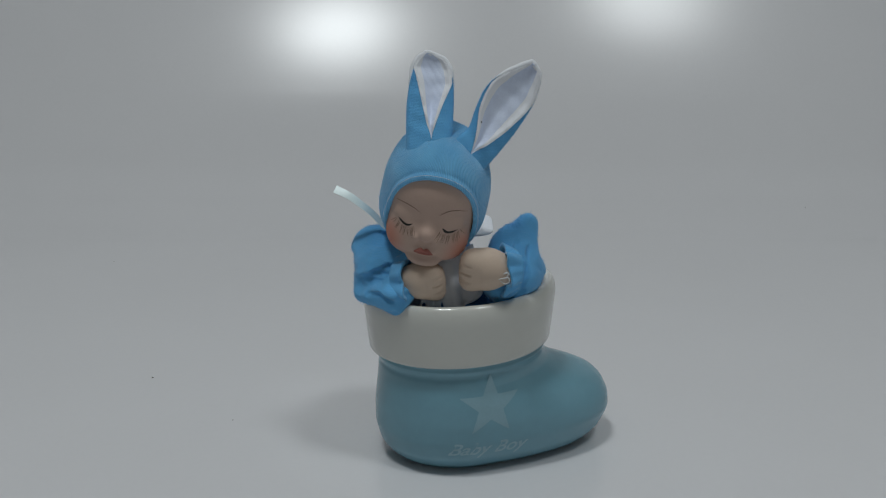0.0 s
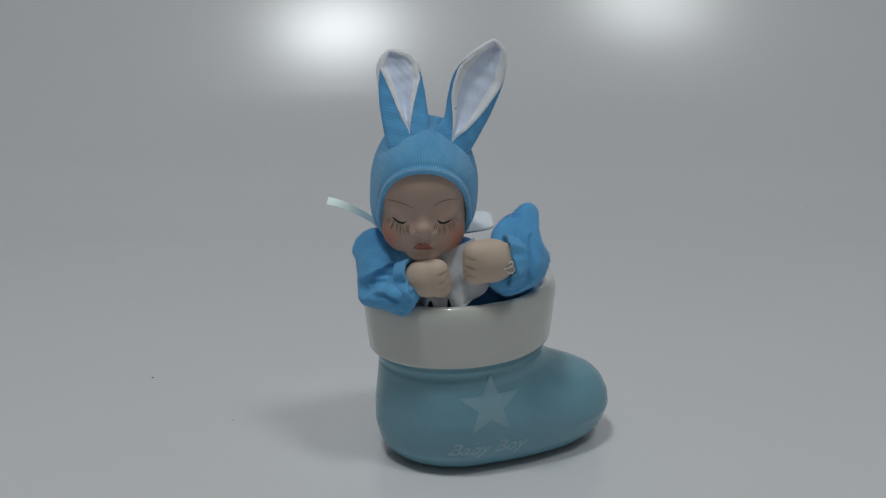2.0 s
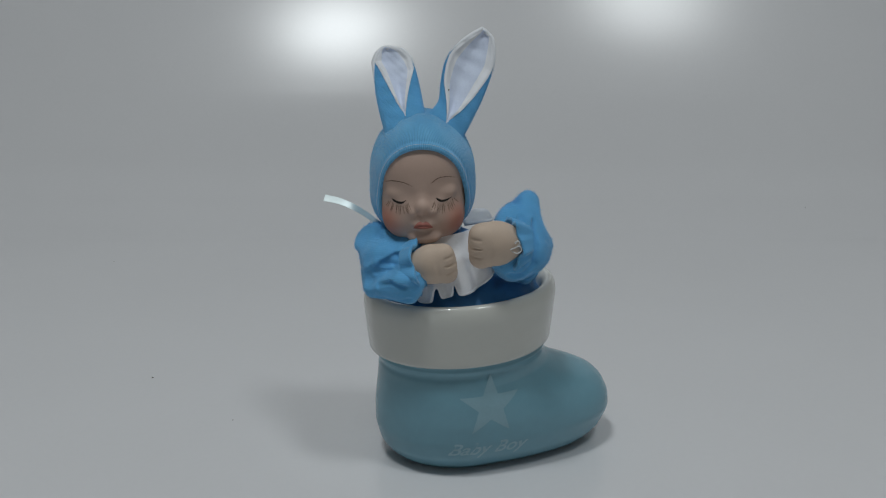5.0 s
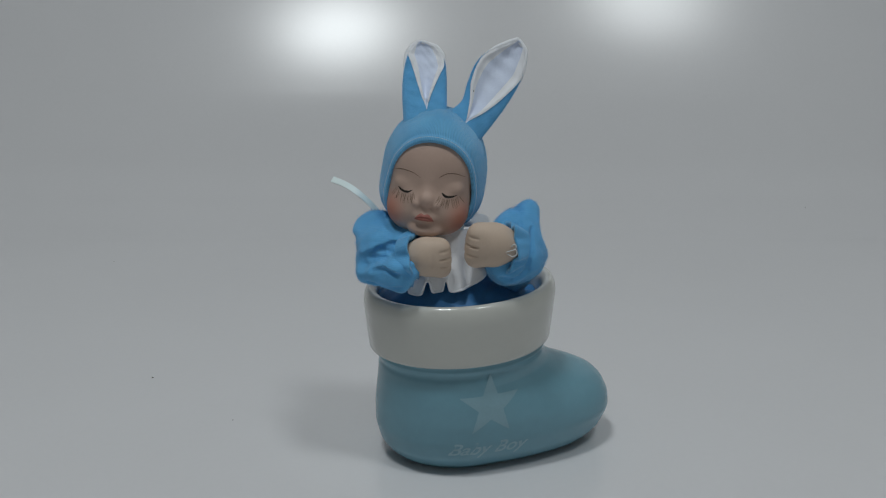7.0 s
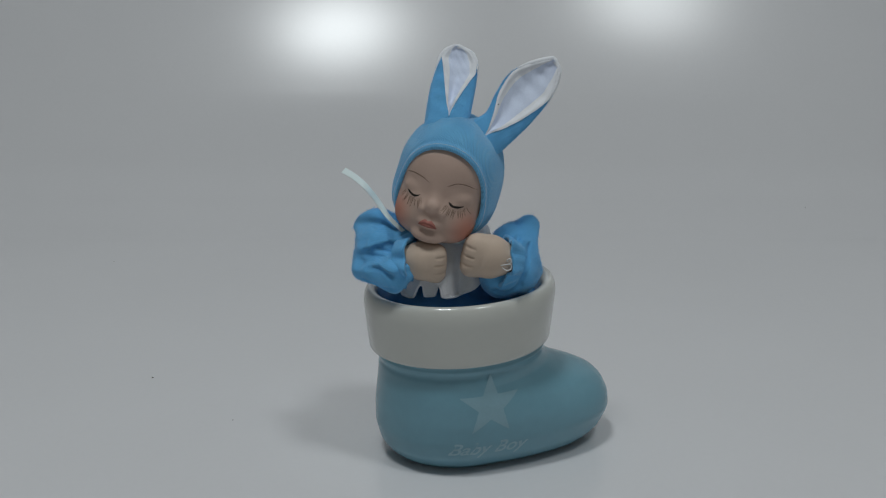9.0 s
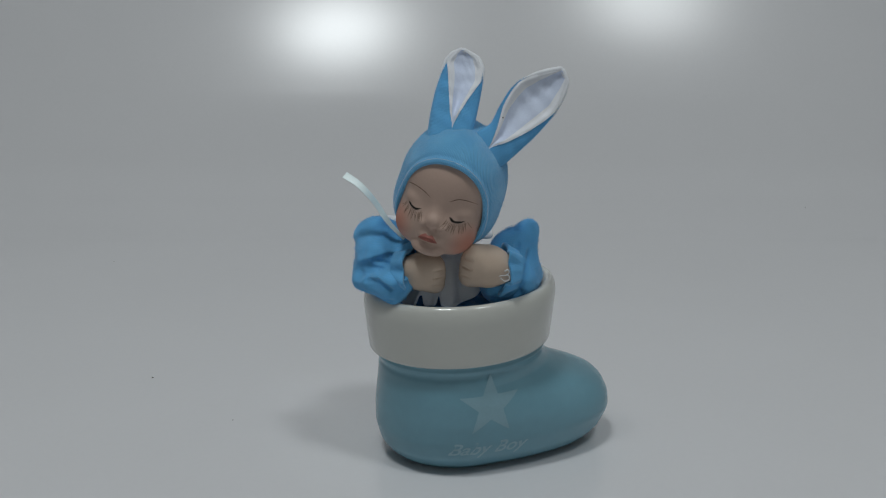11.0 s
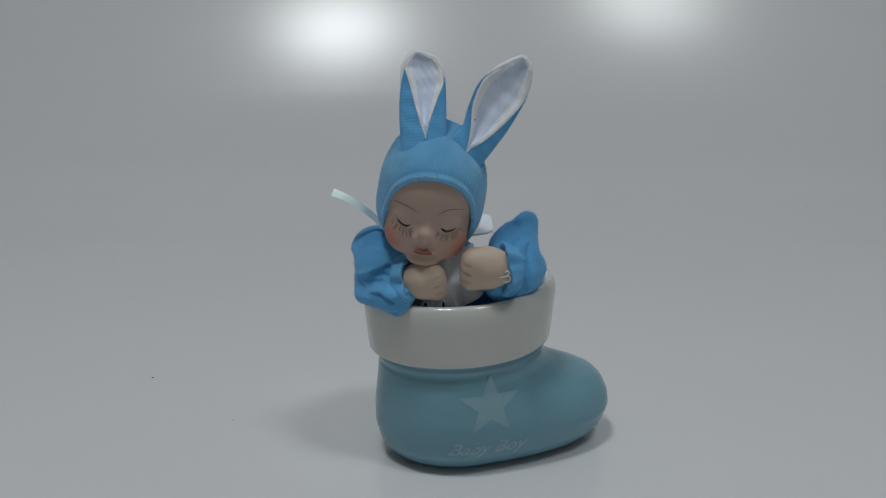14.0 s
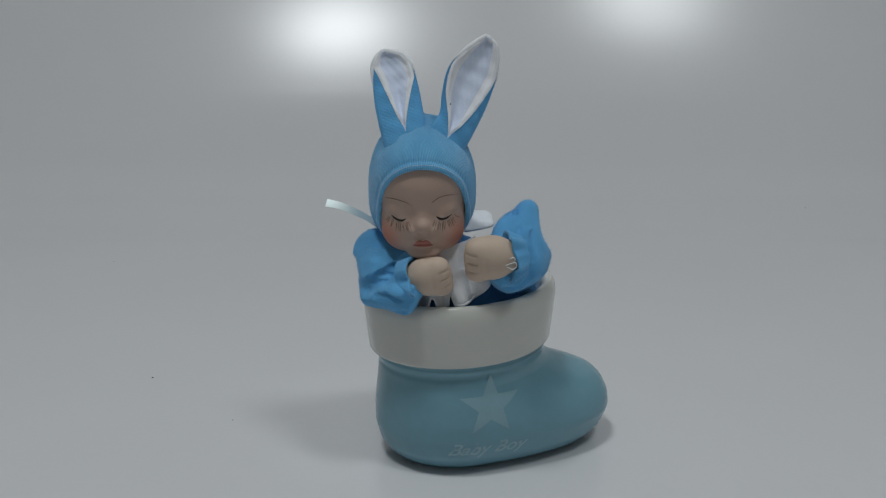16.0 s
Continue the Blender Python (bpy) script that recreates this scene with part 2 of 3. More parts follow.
# ---- the ceramic boot ----
BOOT = pose(0.0072, 0.002, 0.0, 0, 0, 18)
TILT = math.tan(radians(2.5))
HEEL = [(0, .0275), (.003, .0325), (.008, .0365), (.016, .0385), (.025, .0385), (.034, .0375), (.042, .0368), (.049, .0370), (.053, .0378), (.060, .037)]
SIDE = [(0, .0235), (.003, .0285), (.008, .0325), (.016, .0355), (.025, .0365), (.034, .0360), (.042, .0345), (.049, .0340), (.053, .0348), (.060, .034)]
TOE = [(0, .0595), (.003, .0645), (.008, .0692), (.016, .0728), (.0225, .0729), (.0285, .0703), (.0332, .0656), (.0365, .0588), (.0385, .0526), (.0405, .0472), (.0430, .0425), (.047, .0395), (.053, .0380), (.060, .0380)]


def toe_power(z):
    """Squareness of the toe's outline: blunt at the sole, a dome above."""
    return 2.4 - 0.75 * np.clip((z - 0.018) / 0.020, 0, 1) + 0.35 * np.clip((z - 0.042) / 0.006, 0, 1)


def boot_section(z, n=240):
    """Outline of the boot's body at the height z, in its own plan."""
    a, w, b = interp(z, HEEL), interp(z, SIDE), interp(z, TOE)
    t = np.linspace(0, 2 * np.pi, n, endpoint=False)
    c, s = np.cos(t), np.sin(t)
    e = 2 / toe_power(z)
    lip = 1 + .016 * math.exp(-((z - .0502) / .0011) ** 2) - .012 * math.exp(-((z - .0470) / .0016) ** 2)
    a, w, b = a * lip, w * lip, b * lip
    u = np.where(c < 0, a * c, b * np.abs(c) ** e)
    v = np.where(c < 0, w * s, w * np.sign(s) * np.abs(s) ** e)
    return u, v


def boot_side(u, z):
    """Point on the flank of the boot that faces the camera."""
    a, w, b = interp(z, HEEL), interp(z, SIDE), interp(z, TOE)
    v = w * (1 - abs(u / a) ** 2) ** 0.5 if u < 0 else w * (1 - (u / b) ** toe_power(z)) ** (1 / toe_power(z))
    return np.array([u, -v, z])


def lean(p):
    """The shaft's upper part leans up towards the toe."""
    p = np.array(p, float)
    k = np.clip((p[..., 2] - 0.035) / 0.02, 0, 1)
    p[..., 2] += k * TILT * p[..., 0]
    return p


def ceramic_boot():
    thing = new("ceramic_boot")
    thing.matrix_world = BOOT
    tagged(thing, "glazed ceramic boot ornament, pale blue with white cuff", "boot ornament")
    s = Soup()
    zs = np.concatenate([np.linspace(0.0016, 0.01, 10), np.linspace(0.011, 0.036, 22), np.linspace(0.0365, 0.053, 40), np.linspace(0.054, 0.058, 4)])
    P = np.array([np.stack([*boot_section(z), np.full(240, z)], -1) for z in zs])
    P = lean(P)
    s.grid(P, GLAZE_BLUE, close_v=True)
    # recessed foot ring under the sole
    ring = P[0] * np.array([0.93, 0.90, 1])
    foot = ring * np.array([1, 1, 0])
    s.grid(np.array([foot, ring, P[0]]), GLAZE_BLUE, close_v=True)
    s.fan(foot, foot.mean(0), GLAZE_BLUE, flip=True)
    body = part("body", s.mesh("body"), thing, "glossy pale blue glazed boot body")
    # the cuff: outer wall, rounded rim, inner wall, floor inside
    s = Soup()
    prof = []
    zb, zt = 0.0528, 0.0808
    for a in np.linspace(-90, 0, 8):
        prof.append((-0.0018 + 0.0018 * math.cos(radians(a)), zb + 0.0022 + 0.0022 * math.sin(radians(a)), 0))
    for k in np.linspace(0.1, 0.9, 8):
        prof.append((0, zb + 0.0022 + (zt - zb - 0.0107) * k, 0))
    for a in np.linspace(0, 180, 16):
        h = 0.0085 if a < 90 else 0.0042
        prof.append((-0.0036 + 0.0036 * math.cos(radians(a)), zt - h + h * math.sin(radians(a)), 0))
    for z in np.linspace(zt - 0.005, 0.050, 6):
        prof.append((-0.0072, z, 0))
    t = np.linspace(0, 2 * np.pi, 128, endpoint=False)
    rows = []
    for off, z, _ in prof:
        k = (z - zb) / (zt - zb)
        rx, ry = 0.0412 + 0.0031 * k + off, 0.0372 + 0.0026 * k + off
        rows.append(np.stack([0.0004 + rx * np.cos(t), ry * np.sin(t), np.full(128, z)], -1))
    P = lean(np.array(rows))
    s.grid(P, GLAZE_WHITE, close_v=True)
    under = P[0].copy()
    under[:, :2] *= 0.86
    s.grid(np.array([under, P[0]]), GLAZE_WHITE, close_v=True)
    s.fan(P[-1], P[-1].mean(0), GLAZE_WHITE)
    part("cuff", s.mesh("cuff"), thing, "glossy cream-white ceramic cuff with a rounded rim")
    # the printed star
    s = Soup()
    cu, cz, R, r = STAR
    s_pts = []
    for i in range(10):
        q = radians(90 + 36 * i + STAR_TURN)
        rad = R if i % 2 == 0 else r
        s_pts.append((cu + rad * math.cos(q), cz + rad * math.sin(q)))
    for i in range(10):
        a, b = s_pts[i], s_pts[(i + 1) % 10]
        rows = []
        for k in np.linspace(0, 1, 9):
            rows.append([boot_side(cu + (a[0] + (b[0] - a[0]) * j - cu) * k, cz + (a[1] + (b[1] - a[1]) * j - cz) * k) for j in np.linspace(0, 1, 5)])
        rows = np.array(rows)
        rows[..., 1] -= 0.00012
        s.grid(lean(rows), DECAL, flip=False)
    part("star", s.mesh("star"), body, "faded white printed star")
    # the printed words
    font = bpy.data.curves.new("lettering", "FONT")
    font.body, font.size, font.shear, font.align_x = "Baby Boy", 0.0088, 0.35, "CENTER"
    font.offset = 0.00014
    tmp = new("lettering", font)
    me = bpy.data.meshes.new_from_object(tmp.evaluated_get(bpy.context.evaluated_depsgraph_get()))
    bpy.data.objects.remove(tmp)
    bm = bmesh.new()
    bm.from_mesh(me)
    bmesh.ops.triangulate(bm, faces=bm.faces)
    for v in bm.verts:
        p = boot_side(WORDS[0] + v.co.x * 1.06, WORDS[1] + v.co.y)
        v.co = Vector((p[0], p[1] - 0.00009, p[2]))
    bm.to_mesh(me)
    bm.free()
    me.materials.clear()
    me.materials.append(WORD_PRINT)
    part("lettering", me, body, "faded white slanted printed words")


STAR = (0.0026, 0.0341, 0.0146, 0.0060)
STAR_TURN = 0
WORDS = (0.0016, 0.0112)

# ---- the doll's head and its stuffed suit: two rigid pieces, modelled as they stand when the doll leans back ----
PIVOT = np.array([0.007, 0.0, 0.06])
HEAD = np.array(pose(-0.0041, -0.002, 0.1318, 0, 6.5, -6))
CLOTH_UV = 0.022


def to_world(p):
    return np.asarray(p) @ HEAD[:3, :3].T + HEAD[:3, 3]


def face_sdf(p):
    d = ell(p, (0, 0, 0), (.0206, .0214, .0228))
    d = join(d, ell(p, (.0003, -.0098, -.0110), (.0171, .0158, .0138)), .006)
    for sx in (-1, 1):
        d = join(d, ell(p, (.0056 * sx + .0009, -.0118, -.0160), (.0094, .0105, .0084)), .004)
    d = join(d, ell(p, (0, -.0060, .0060), (.0180, .0162, .0165)), .005)
    for sx in (-1, 1):
        d = join(d, ell(p, (.0096 * sx + .0005, -.0152, -.0146), (.0064, .0068, .0064)), .004)
        d = join(d, ell(p, (.0092 * sx + .0004, -.0174, -.0030), (.0050, .0036, .0031)), .0016)
        d = join(d, ell(p, (.0037 * sx + .0008, -.0239, -.0095), (.0020, .0021, .0016)), .0011)
        d = cut(d, ell(p, (.0048 * sx + .0004, -.0270, -.0036), (.0020, .0026, .0026)), .004)
    d = join(d, ell(p, (.0008, -.0249, -.0078), (.0030, .0024, .0026)), .0010)
    for sx in (-1, 1):
        d = cut(d, ell(p, (.0019 * sx + .0008, -.0257, -.0106), (.0007, .0008, .0004)), .0005)
    d = join(d, cap(p, (.0006, -.0205, -.0038), (.0008, -.0238, -.0064), .0013), .003)
    d = join(d, ell(p, (.0008, -.0245, -.0150), (.0044, .0024, .0020)), .0020)
    d = join(d, ell(p, (.0010, -.0224, -.0208), (.0070, .0040, .0030)), .0022)
    d = cut(d, ell(p, (.0008, -.0282, -.0183), (.0046, .0034, .0007)), .0010)
    return d


def face_y(x, z):
    """Depth of the face's front at (x, z) in the head's own space."""
    x, z = np.broadcast_arrays(np.asarray(x, float), np.asarray(z, float))
    lo, hi = np.full(x.shape, -.034), np.full(x.shape, -.002)
    ys = np.linspace(-.034, -.002, 60)
    vals = np.stack([face_sdf(np.stack([x, np.full(x.shape, y), z], -1)) for y in ys]) < 0
    i = np.argmax(vals, axis=0)
    lo, hi = ys[np.maximum(i - 1, 0)], ys[i]
    for _ in range(14):
        mid = (lo + hi) / 2
        neg = face_sdf(np.stack([x, mid, z], -1)) < 0
        lo, hi = np.where(neg, lo, mid), np.where(neg, mid, hi)
    return (lo + hi) / 2


def on_face(x, z, lift=0.00012):
    return np.stack([np.asarray(x, float), face_y(x, z) - lift, np.asarray(z, float)], -1)


def stroke(s, pts, width, mat, lift=0.00012, n=12):
    """A painted stroke: a thin strip that lies on the face."""
    path = smooth_path([(x, 0, z) for x, z in pts], n)[:, [0, 2]]
    t = np.gradient(path, axis=0)
    t /= np.linalg.norm(t, axis=1)[:, None] + 1e-12
    nrm = np.stack([-t[:, 1], t[:, 0]], 1)
    k = np.linspace(0, 1, n)
    w = width * np.clip(np.minimum(k * 5 + .25, (1 - k) * 2.5 + .15), 0, 1)
    a, b = path + nrm * w[:, None] / 2, path - nrm * w[:, None] / 2
    P = np.stack([on_face(a[:, 0], a[:, 1], lift), on_face(path[:, 0], path[:, 1], lift * 1.4), on_face(b[:, 0], b[:, 1], lift)], 1)
    s.grid(to_world(P), mat)


def hood_sdf(p):
    d = ell(p, (.0005, .0005, .0006), (.0226, .0234, .0248))
    d = join(d, ell(p, (.0003, -.0050, .0070), (.0186, .0176, .0198)), .005)
    d = join(d, ell(p, (.0003, .0075, .0080), (.0180, .0170, .0182)), .005)
    return join(d, ell(p, (0, -.0025, -.0105), (.0214, .0208, .0156)), .006)


def hood(s):
    n, m = 160, 70
    phi = np.linspace(0, 2 * np.pi, n, endpoint=False)
    # opening round the face, as a curve in the head's front view
    cx, sz = np.sin(phi), np.cos(phi)
    ox = .0016 + .0145 * np.sign(cx) * np.abs(cx) ** .9
    ox = ox + np.where(cx < 0, .0018, -.0004) * np.clip(.35 - sz, 0, 1)
    oz = np.where(sz > 0, -.0085 + .0252 * sz, -.0085 + .0175 * sz)
    oy = np.where(sz > 0, -.0110 - .0105 * sz ** 2, -.0110 - .0005 * sz ** 2)
    edge = np.stack([ox, oy, oz], -1)
    edge /= np.linalg.norm(edge, axis=1)[:, None]
    pole = np.array([0, .97, .22])
    ang = np.arccos(np.clip(edge @ pole, -1, 1))
    centre = np.zeros(3)
    rows = []
    ks = np.concatenate([np.linspace(0, .08, 10), np.linspace(.1, .995, m - 10)])
    for k in ks:
        d = (np.sin((1 - k) * ang)[:, None] * edge + np.sin(k * ang)[:, None] * pole) / np.sin(ang)[:, None]
        d /= np.linalg.norm(d, axis=1)[:, None]
        r = star_radius(hood_sdf, centre, d, .045)
        r = r + .0005 * math.exp(-((k - .02) / .02) ** 2) - .0003 * math.exp(-((k - .055) / .012) ** 2)
        # soft gathers towards the ears and the nape
        x, y, z = (d * r[:, None]).T
        r = r + .00015 * np.sin(x * 900 + z * 300) * np.clip((z - .012) / .008, 0, 1) * np.clip(k * 4, 0, 1)
        rows.append(d * r[:, None])
    inner = [rows[0] * .975, rows[0] * .94]
    P = np.array(inner[::-1] + rows)
    uv = np.stack([np.arctan2(P[..., 0], -P[..., 1]) * CLOTH_UV, P[..., 2]], -1)
    s.grid(to_world(P), KNIT, close_v=True, uv=uv)
    s.fuzz(to_world(P), KNIT, 6000, .0005, 1)
    # pale seam round the opening
    seam = rows[3]
    keep = [i for i in list(range(n // 2, n)) + list(range(n // 2)) if seam[i][2] > -.016]
    tube(s, to_world(seam[keep] * 1.001), .00008, LINING, 6)


def ear(s, root, along, across, out_l, lin_l, lin_r, out_r, thick, dip, seed):
    """A stuffed cloth ear, slit in front and open above round a plush lining. Its outline and the slit's edges are
    curves of (height, offset) in millimetres, in the ear's own plane."""
    V = np.array(along, float)
    V /= np.linalg.norm(V)
    X = np.array(across, float)
    X -= V * (X @ V)
    X /= np.linalg.norm(X)
    B = np.cross(V, X)
    if B[1] < 0:
        B = -B
    root = np.array(root)
    v0, v1 = min(out_l[0][0], out_r[0][0]) - 4, max(out_l[-1][0], out_r[-1][0])
    ks = v0 + (v1 - v0) * (1 - (1 - np.linspace(0, 1, 70)) ** 1.6)
    soft = np.array([.25, .5, .25])

    def curve(pts):
        y = np.interp(ks, [p[0] for p in pts], [p[1] for p in pts])
        for _ in range(4):
            y = np.convolve(np.pad(y, 1, mode="edge"), soft, mode="valid")
        return y

    oL, oR = curve(out_l), curve(out_r)
    lL, lR = curve(lin_l), curve(lin_r)
    lL, lR = np.clip(lL, oL + .12, oR - .12), np.clip(lR, oL + .12, oR - .12)
    lR = np.maximum(lR, lL + .05)
    rng = np.random.RandomState(seed)
    ph = rng.rand(4) * 6

    def point(i, u, d):
        return root + (V * ks[i])[None] * .001 + X[None] * u[:, None] * .001 - B[None] * d[:, None] * .001

    def bulge(i, u):
        mid, half = (oL[i] + oR[i]) / 2, max((oR[i] - oL[i]) / 2, .2)
        q = np.clip((u - mid) / half, -1, 1)
        t = (ks[i] - v0) / (v1 - v0)
        return thick * (1 - .72 * t) * min(half / 7, 1) * np.sqrt(np.clip(1 - q ** 2, 0, 1)) + .10 * np.sin(ks[i] * .9 + u * .4 + ph[0])

    fl, fr, li, ml, mr, bk = [], [], [], [], [], []
    for i in range(len(ks)):
        open_ = min(max((ks[i] + .5) / 4, 0), 1)
        u = np.linspace(oL[i], lL[i], 12)
        fl.append(point(i, u, bulge(i, u)))
        u = np.linspace(lR[i], oR[i], 12)
        fr.append(point(i, u, bulge(i, u)))
        w = lR[i] - lL[i]
        r = np.linspace(0, 1, 31)
        u = lL[i] + w * r
        edge = bulge(i, lL[i:i + 1])[0] * (1 - r) + bulge(i, lR[i:i + 1])[0] * r
        # a plush lip along both edges, then a dish with a soft crease
        lip = .85 * open_ * (np.exp(-((r * w - 1.0) / 1.0) ** 2) + np.exp(-(((1 - r) * w - 1.0) / 1.0) ** 2)) * min(w / 3, 1)
        dish = min(dip * min(w / 8, 1.0), bulge(i, np.array([(lL[i] + lR[i]) / 2]))[0] * 1.15) * np.sin(np.pi * r) ** .8 * (.75 + .25 * np.cos((r - .42) * 9))
        li.append(point(i, u, edge + lip - dish + .08 * np.sin(u * 2.2 + ks[i] * 1.3 + ph[1]) * open_))
        u = np.linspace(oR[i], oL[i], 24)
        bk.append(point(i, u, -bulge(i, u) * 1.7))
    fl, fr, li, bk = np.array(fl), np.array(fr), np.array(li), np.array(bk)
    for g, k in ((fl, 41), (fr, 43), (bk, 47)):
        s.grid(g, FLEECE, uv=np.stack([g[..., 2] + g[..., 1] * .4, g[..., 0]], -1))
        s.fuzz(g, FLEECE, 1300, .0005, k + seed, close=False)
    j = np.argmax(ks > 0)
    s.grid(li[j - 2:, 6:-6], LINING)
    for g in (li[j - 2:, :7], li[j - 2:, -7:]):
        s.grid(g, WHITE_CLOTH)
        s.fuzz(g, WHITE_CLOTH, 500, .0007, 53 + seed, close=False)
    s.fuzz(li[j:], WHITE_CLOTH, 500, .0006, 59 + seed, close=False)
    top = np.concatenate([fl[-1], li[-1], fr[-1]])
    s.fan(np.concatenate([top, bk[-1]]), (top.mean(0) + bk[-1].mean(0)) / 2 + V * .0002, WHITE_CLOTH)
    # white plush rolled over the upper edge
    t0 = int(len(ks) * .46)
    rim = np.concatenate([fl[t0:, 0], bk[-1][::-1][4:-4], fr[t0:, -1][::-1]])
    tube(s, rim, lambda k: .0010 * min(1, 6 * k, 6 * (1 - k)) + .00005, WHITE_CLOTH, 8)


def crinkle(P, amp, freq, seed):
    """Soft folds: pushes points along a smooth random field."""
    out = P.copy().reshape(-1, 3)
    c = out.mean(0)
    for i, p in enumerate(out):
        d = p - c
        l = np.linalg.norm(d) + 1e-9
        out[i] = p + d / l * amp * (noise.noise(Vector(p * freq) + Vector((seed, 0, 0))) + .5 * noise.noise(Vector(p * freq * 2.3) + Vector((0, seed, 0))))
    return out.reshape(P.shape)


def front_y(sdf, x, z):
    """Depth of a shape's front at (x, z)."""
    y = np.linspace(-.06, 0, 400)
    inside = sdf(np.stack([np.full(400, x), y, np.full(400, z)], -1)) < 0
    return y[np.argmax(inside)] if inside.any() else -.022


def creased(sdf, lines):
    """The shape with folds pressed into its front along lines of (x, z)."""
    cuts = []
    for r, line in lines:
        pts = [(x, front_y(sdf, x, z), z) for x, z in line]
        cuts += [(a, b, r) for a, b in zip(pts, pts[1:])]

    def shape(p):
        d = sdf(p)
        for a, b, r in cuts:
            d = cut(d, cap(p, a, b, r), r * .9)
        return d

    return shape


def sleeve_left(p):
    # upper arm, folded over the forearm
    d = cap(p, (-.0340, -.0150, .1090), (-.0255, -.0215, .1050), .0044, .0084)
    d = join(d, cap(p, (-.0300, -.0140, .1104), (-.0160, -.0240, .1065), .0048, .0056), .004)
    d = join(d, cap(p, (-.0270, -.0150, .1100), (-.0180, -.0150, .1060), .0070, .0070), .004)
    d = join(d, ell(p, (-.0310, -.0165, .1010), (.0056, .0095, .0070)), .003)
    low = cap(p, (-.0290, -.0185, .0952), (-.0180, -.0250, .0960), .0088, .0090)
    low = join(low, cap(p, (-.0315, -.0200, .0915), (-.0180, -.0270, .0908), .0048, .0050), .003)
    return join(d, low, .0007)


def sleeve_right(p):
    d = cap(p, (.0362, -.0090, .1150), (.0348, -.0130, .0970), .0042, .0088)
    d = join(d, cap(p, (.0362, -.0090, .1150), (.0275, -.0150, .1110), .0040, .0048), .003)
    d = join(d, cap(p, (.0360, -.0100, .1130), (.0280, -.0150, .1060), .0040, .0080), .004)
    d = join(d, cap(p, (.0340, -.0100, .0950), (.0310, -.0060, .0860), .0085, .0080), .004)
    d = join(d, cap(p, (.0372, -.0110, .0962), (.0290, -.0160, .0935), .0078, .0078), .003)
    return join(d, cap(p, (.0340, -.0140, .0950), (.0260, -.0195, .0945), .0088, .0088), .004)


def set_back(P, z0, z1, amount):
    """Leans a sleeve's upper part back towards the shoulder."""
    k = np.clip((P[..., 2] - z0) / (z1 - z0), 0, 1)
    P = P.copy()
    shift = amount * k * k * (3 - 2 * k)
    P[..., 1] += shift
    P[..., 2] -= shift * .24
    P[..., 0] *= 1 + shift * 2.1
    return P


def pleats(P, centre, axis, amp, count, reach, seed):
    """Gathers that run from a cuff and fade with the distance from it."""
    c, ax = np.array(centre), np.array(axis, float)
    ax /= np.linalg.norm(ax)
    e1 = np.cross(ax, (0, 0, 1.0))
    e1 /= np.linalg.norm(e1)
    e2 = np.cross(ax, e1)
    q = P - c
    ang = np.arctan2(q @ e2, q @ e1)
    dist = np.abs(q @ ax)
    w = np.sin(ang * count + 2.2 * np.sin(ang * 2 + seed) + dist * 160) * np.exp(-dist / reach)
    out = P - P.reshape(-1, 3).mean(0)
    out /= np.linalg.norm(out, axis=-1)[..., None]
    return P + out * (amp * w)[..., None]


def cuff_ruffle(s, c, axis, r0, r1, length, amp, waves, seed):
    """The flared, gathered end of a sleeve."""
    c, ax = np.array(c, float), np.array(axis, float)
    ax /= np.linalg.norm(ax)
    e1 = np.cross(ax, (0, 0, 1.0))
    e1 /= np.linalg.norm(e1)
    e2 = np.cross(ax, e1)
    a = np.linspace(0, 2 * np.pi, 150, endpoint=False)
    wave = np.sin(a * waves + seed) + .5 * np.sin(a * (waves + 4) + 2 * seed) + .4 * np.sin(a * 3 + seed)
    rows = []
    for k in np.linspace(0, 1, 12):
        r = r0 + (r1 - r0) * k + amp * wave * (.35 + .65 * k)
        along = length * k + .0010 * k * np.sin(a * (waves - 3) + seed)
        rows.append(c + ax * along[:, None] + r[:, None] * (np.cos(a)[:, None] * e1 + np.sin(a)[:, None] * e2))
    inner = [r + (c + ax * length * .6 - r) * .28 - ax * .0006 for r in rows[::-1]]
    lip = (rows[-1] + inner[0]) / 2 + ax * .0009
    P = np.array(rows + [lip] + inner)
    s.grid(P, FLEECE, close_v=True, uv=P[..., [2, 0]])
    s.fuzz(P, FLEECE, 900, .0005, 7)


def fist(s, c, front, up, out, size):
    """A closed porcelain fist; front points to the fingers, out to the viewer."""
    c, F, U, O = (np.array(q, float) for q in (c, front, up, out))
    F /= np.linalg.norm(F)
    U -= F * (U @ F)
    U /= np.linalg.norm(U)
    O = np.cross(F, U) * (1 if np.cross(F, U) @ O > 0 else -1)
    M = np.stack([F, U, O])

    def sdf(p):
        q = ((p - c) @ M.T) / size
        d = ell(q, (-.12, 0, 0), (.92, .84, .66))
        d = join(d, ell(q, (-.75, -.02, -.05), (.60, .52, .48)), .2)
        d = join(d, cap(q, (.40, .42, .10), (.44, -.44, .06), .42), .22)
        for h in (.42, .06, -.30):
            d = cut(d, cap(q, (.46, h * .95, .56), (.98, h, .20), .035), .07)
            d = cut(d, cap(q, (.90, h, .30), (.90, h, -.30), .035), .07)
        d = cut(d, cap(q, (.10, .30, .72), (.16, -.50, .70), .05), .12)
        return d * size

    P = star_grid(sdf, c, size * 1.8, 100, 130, axis="x")
    s.grid(P, HAND_BISQUE, close_v=True)


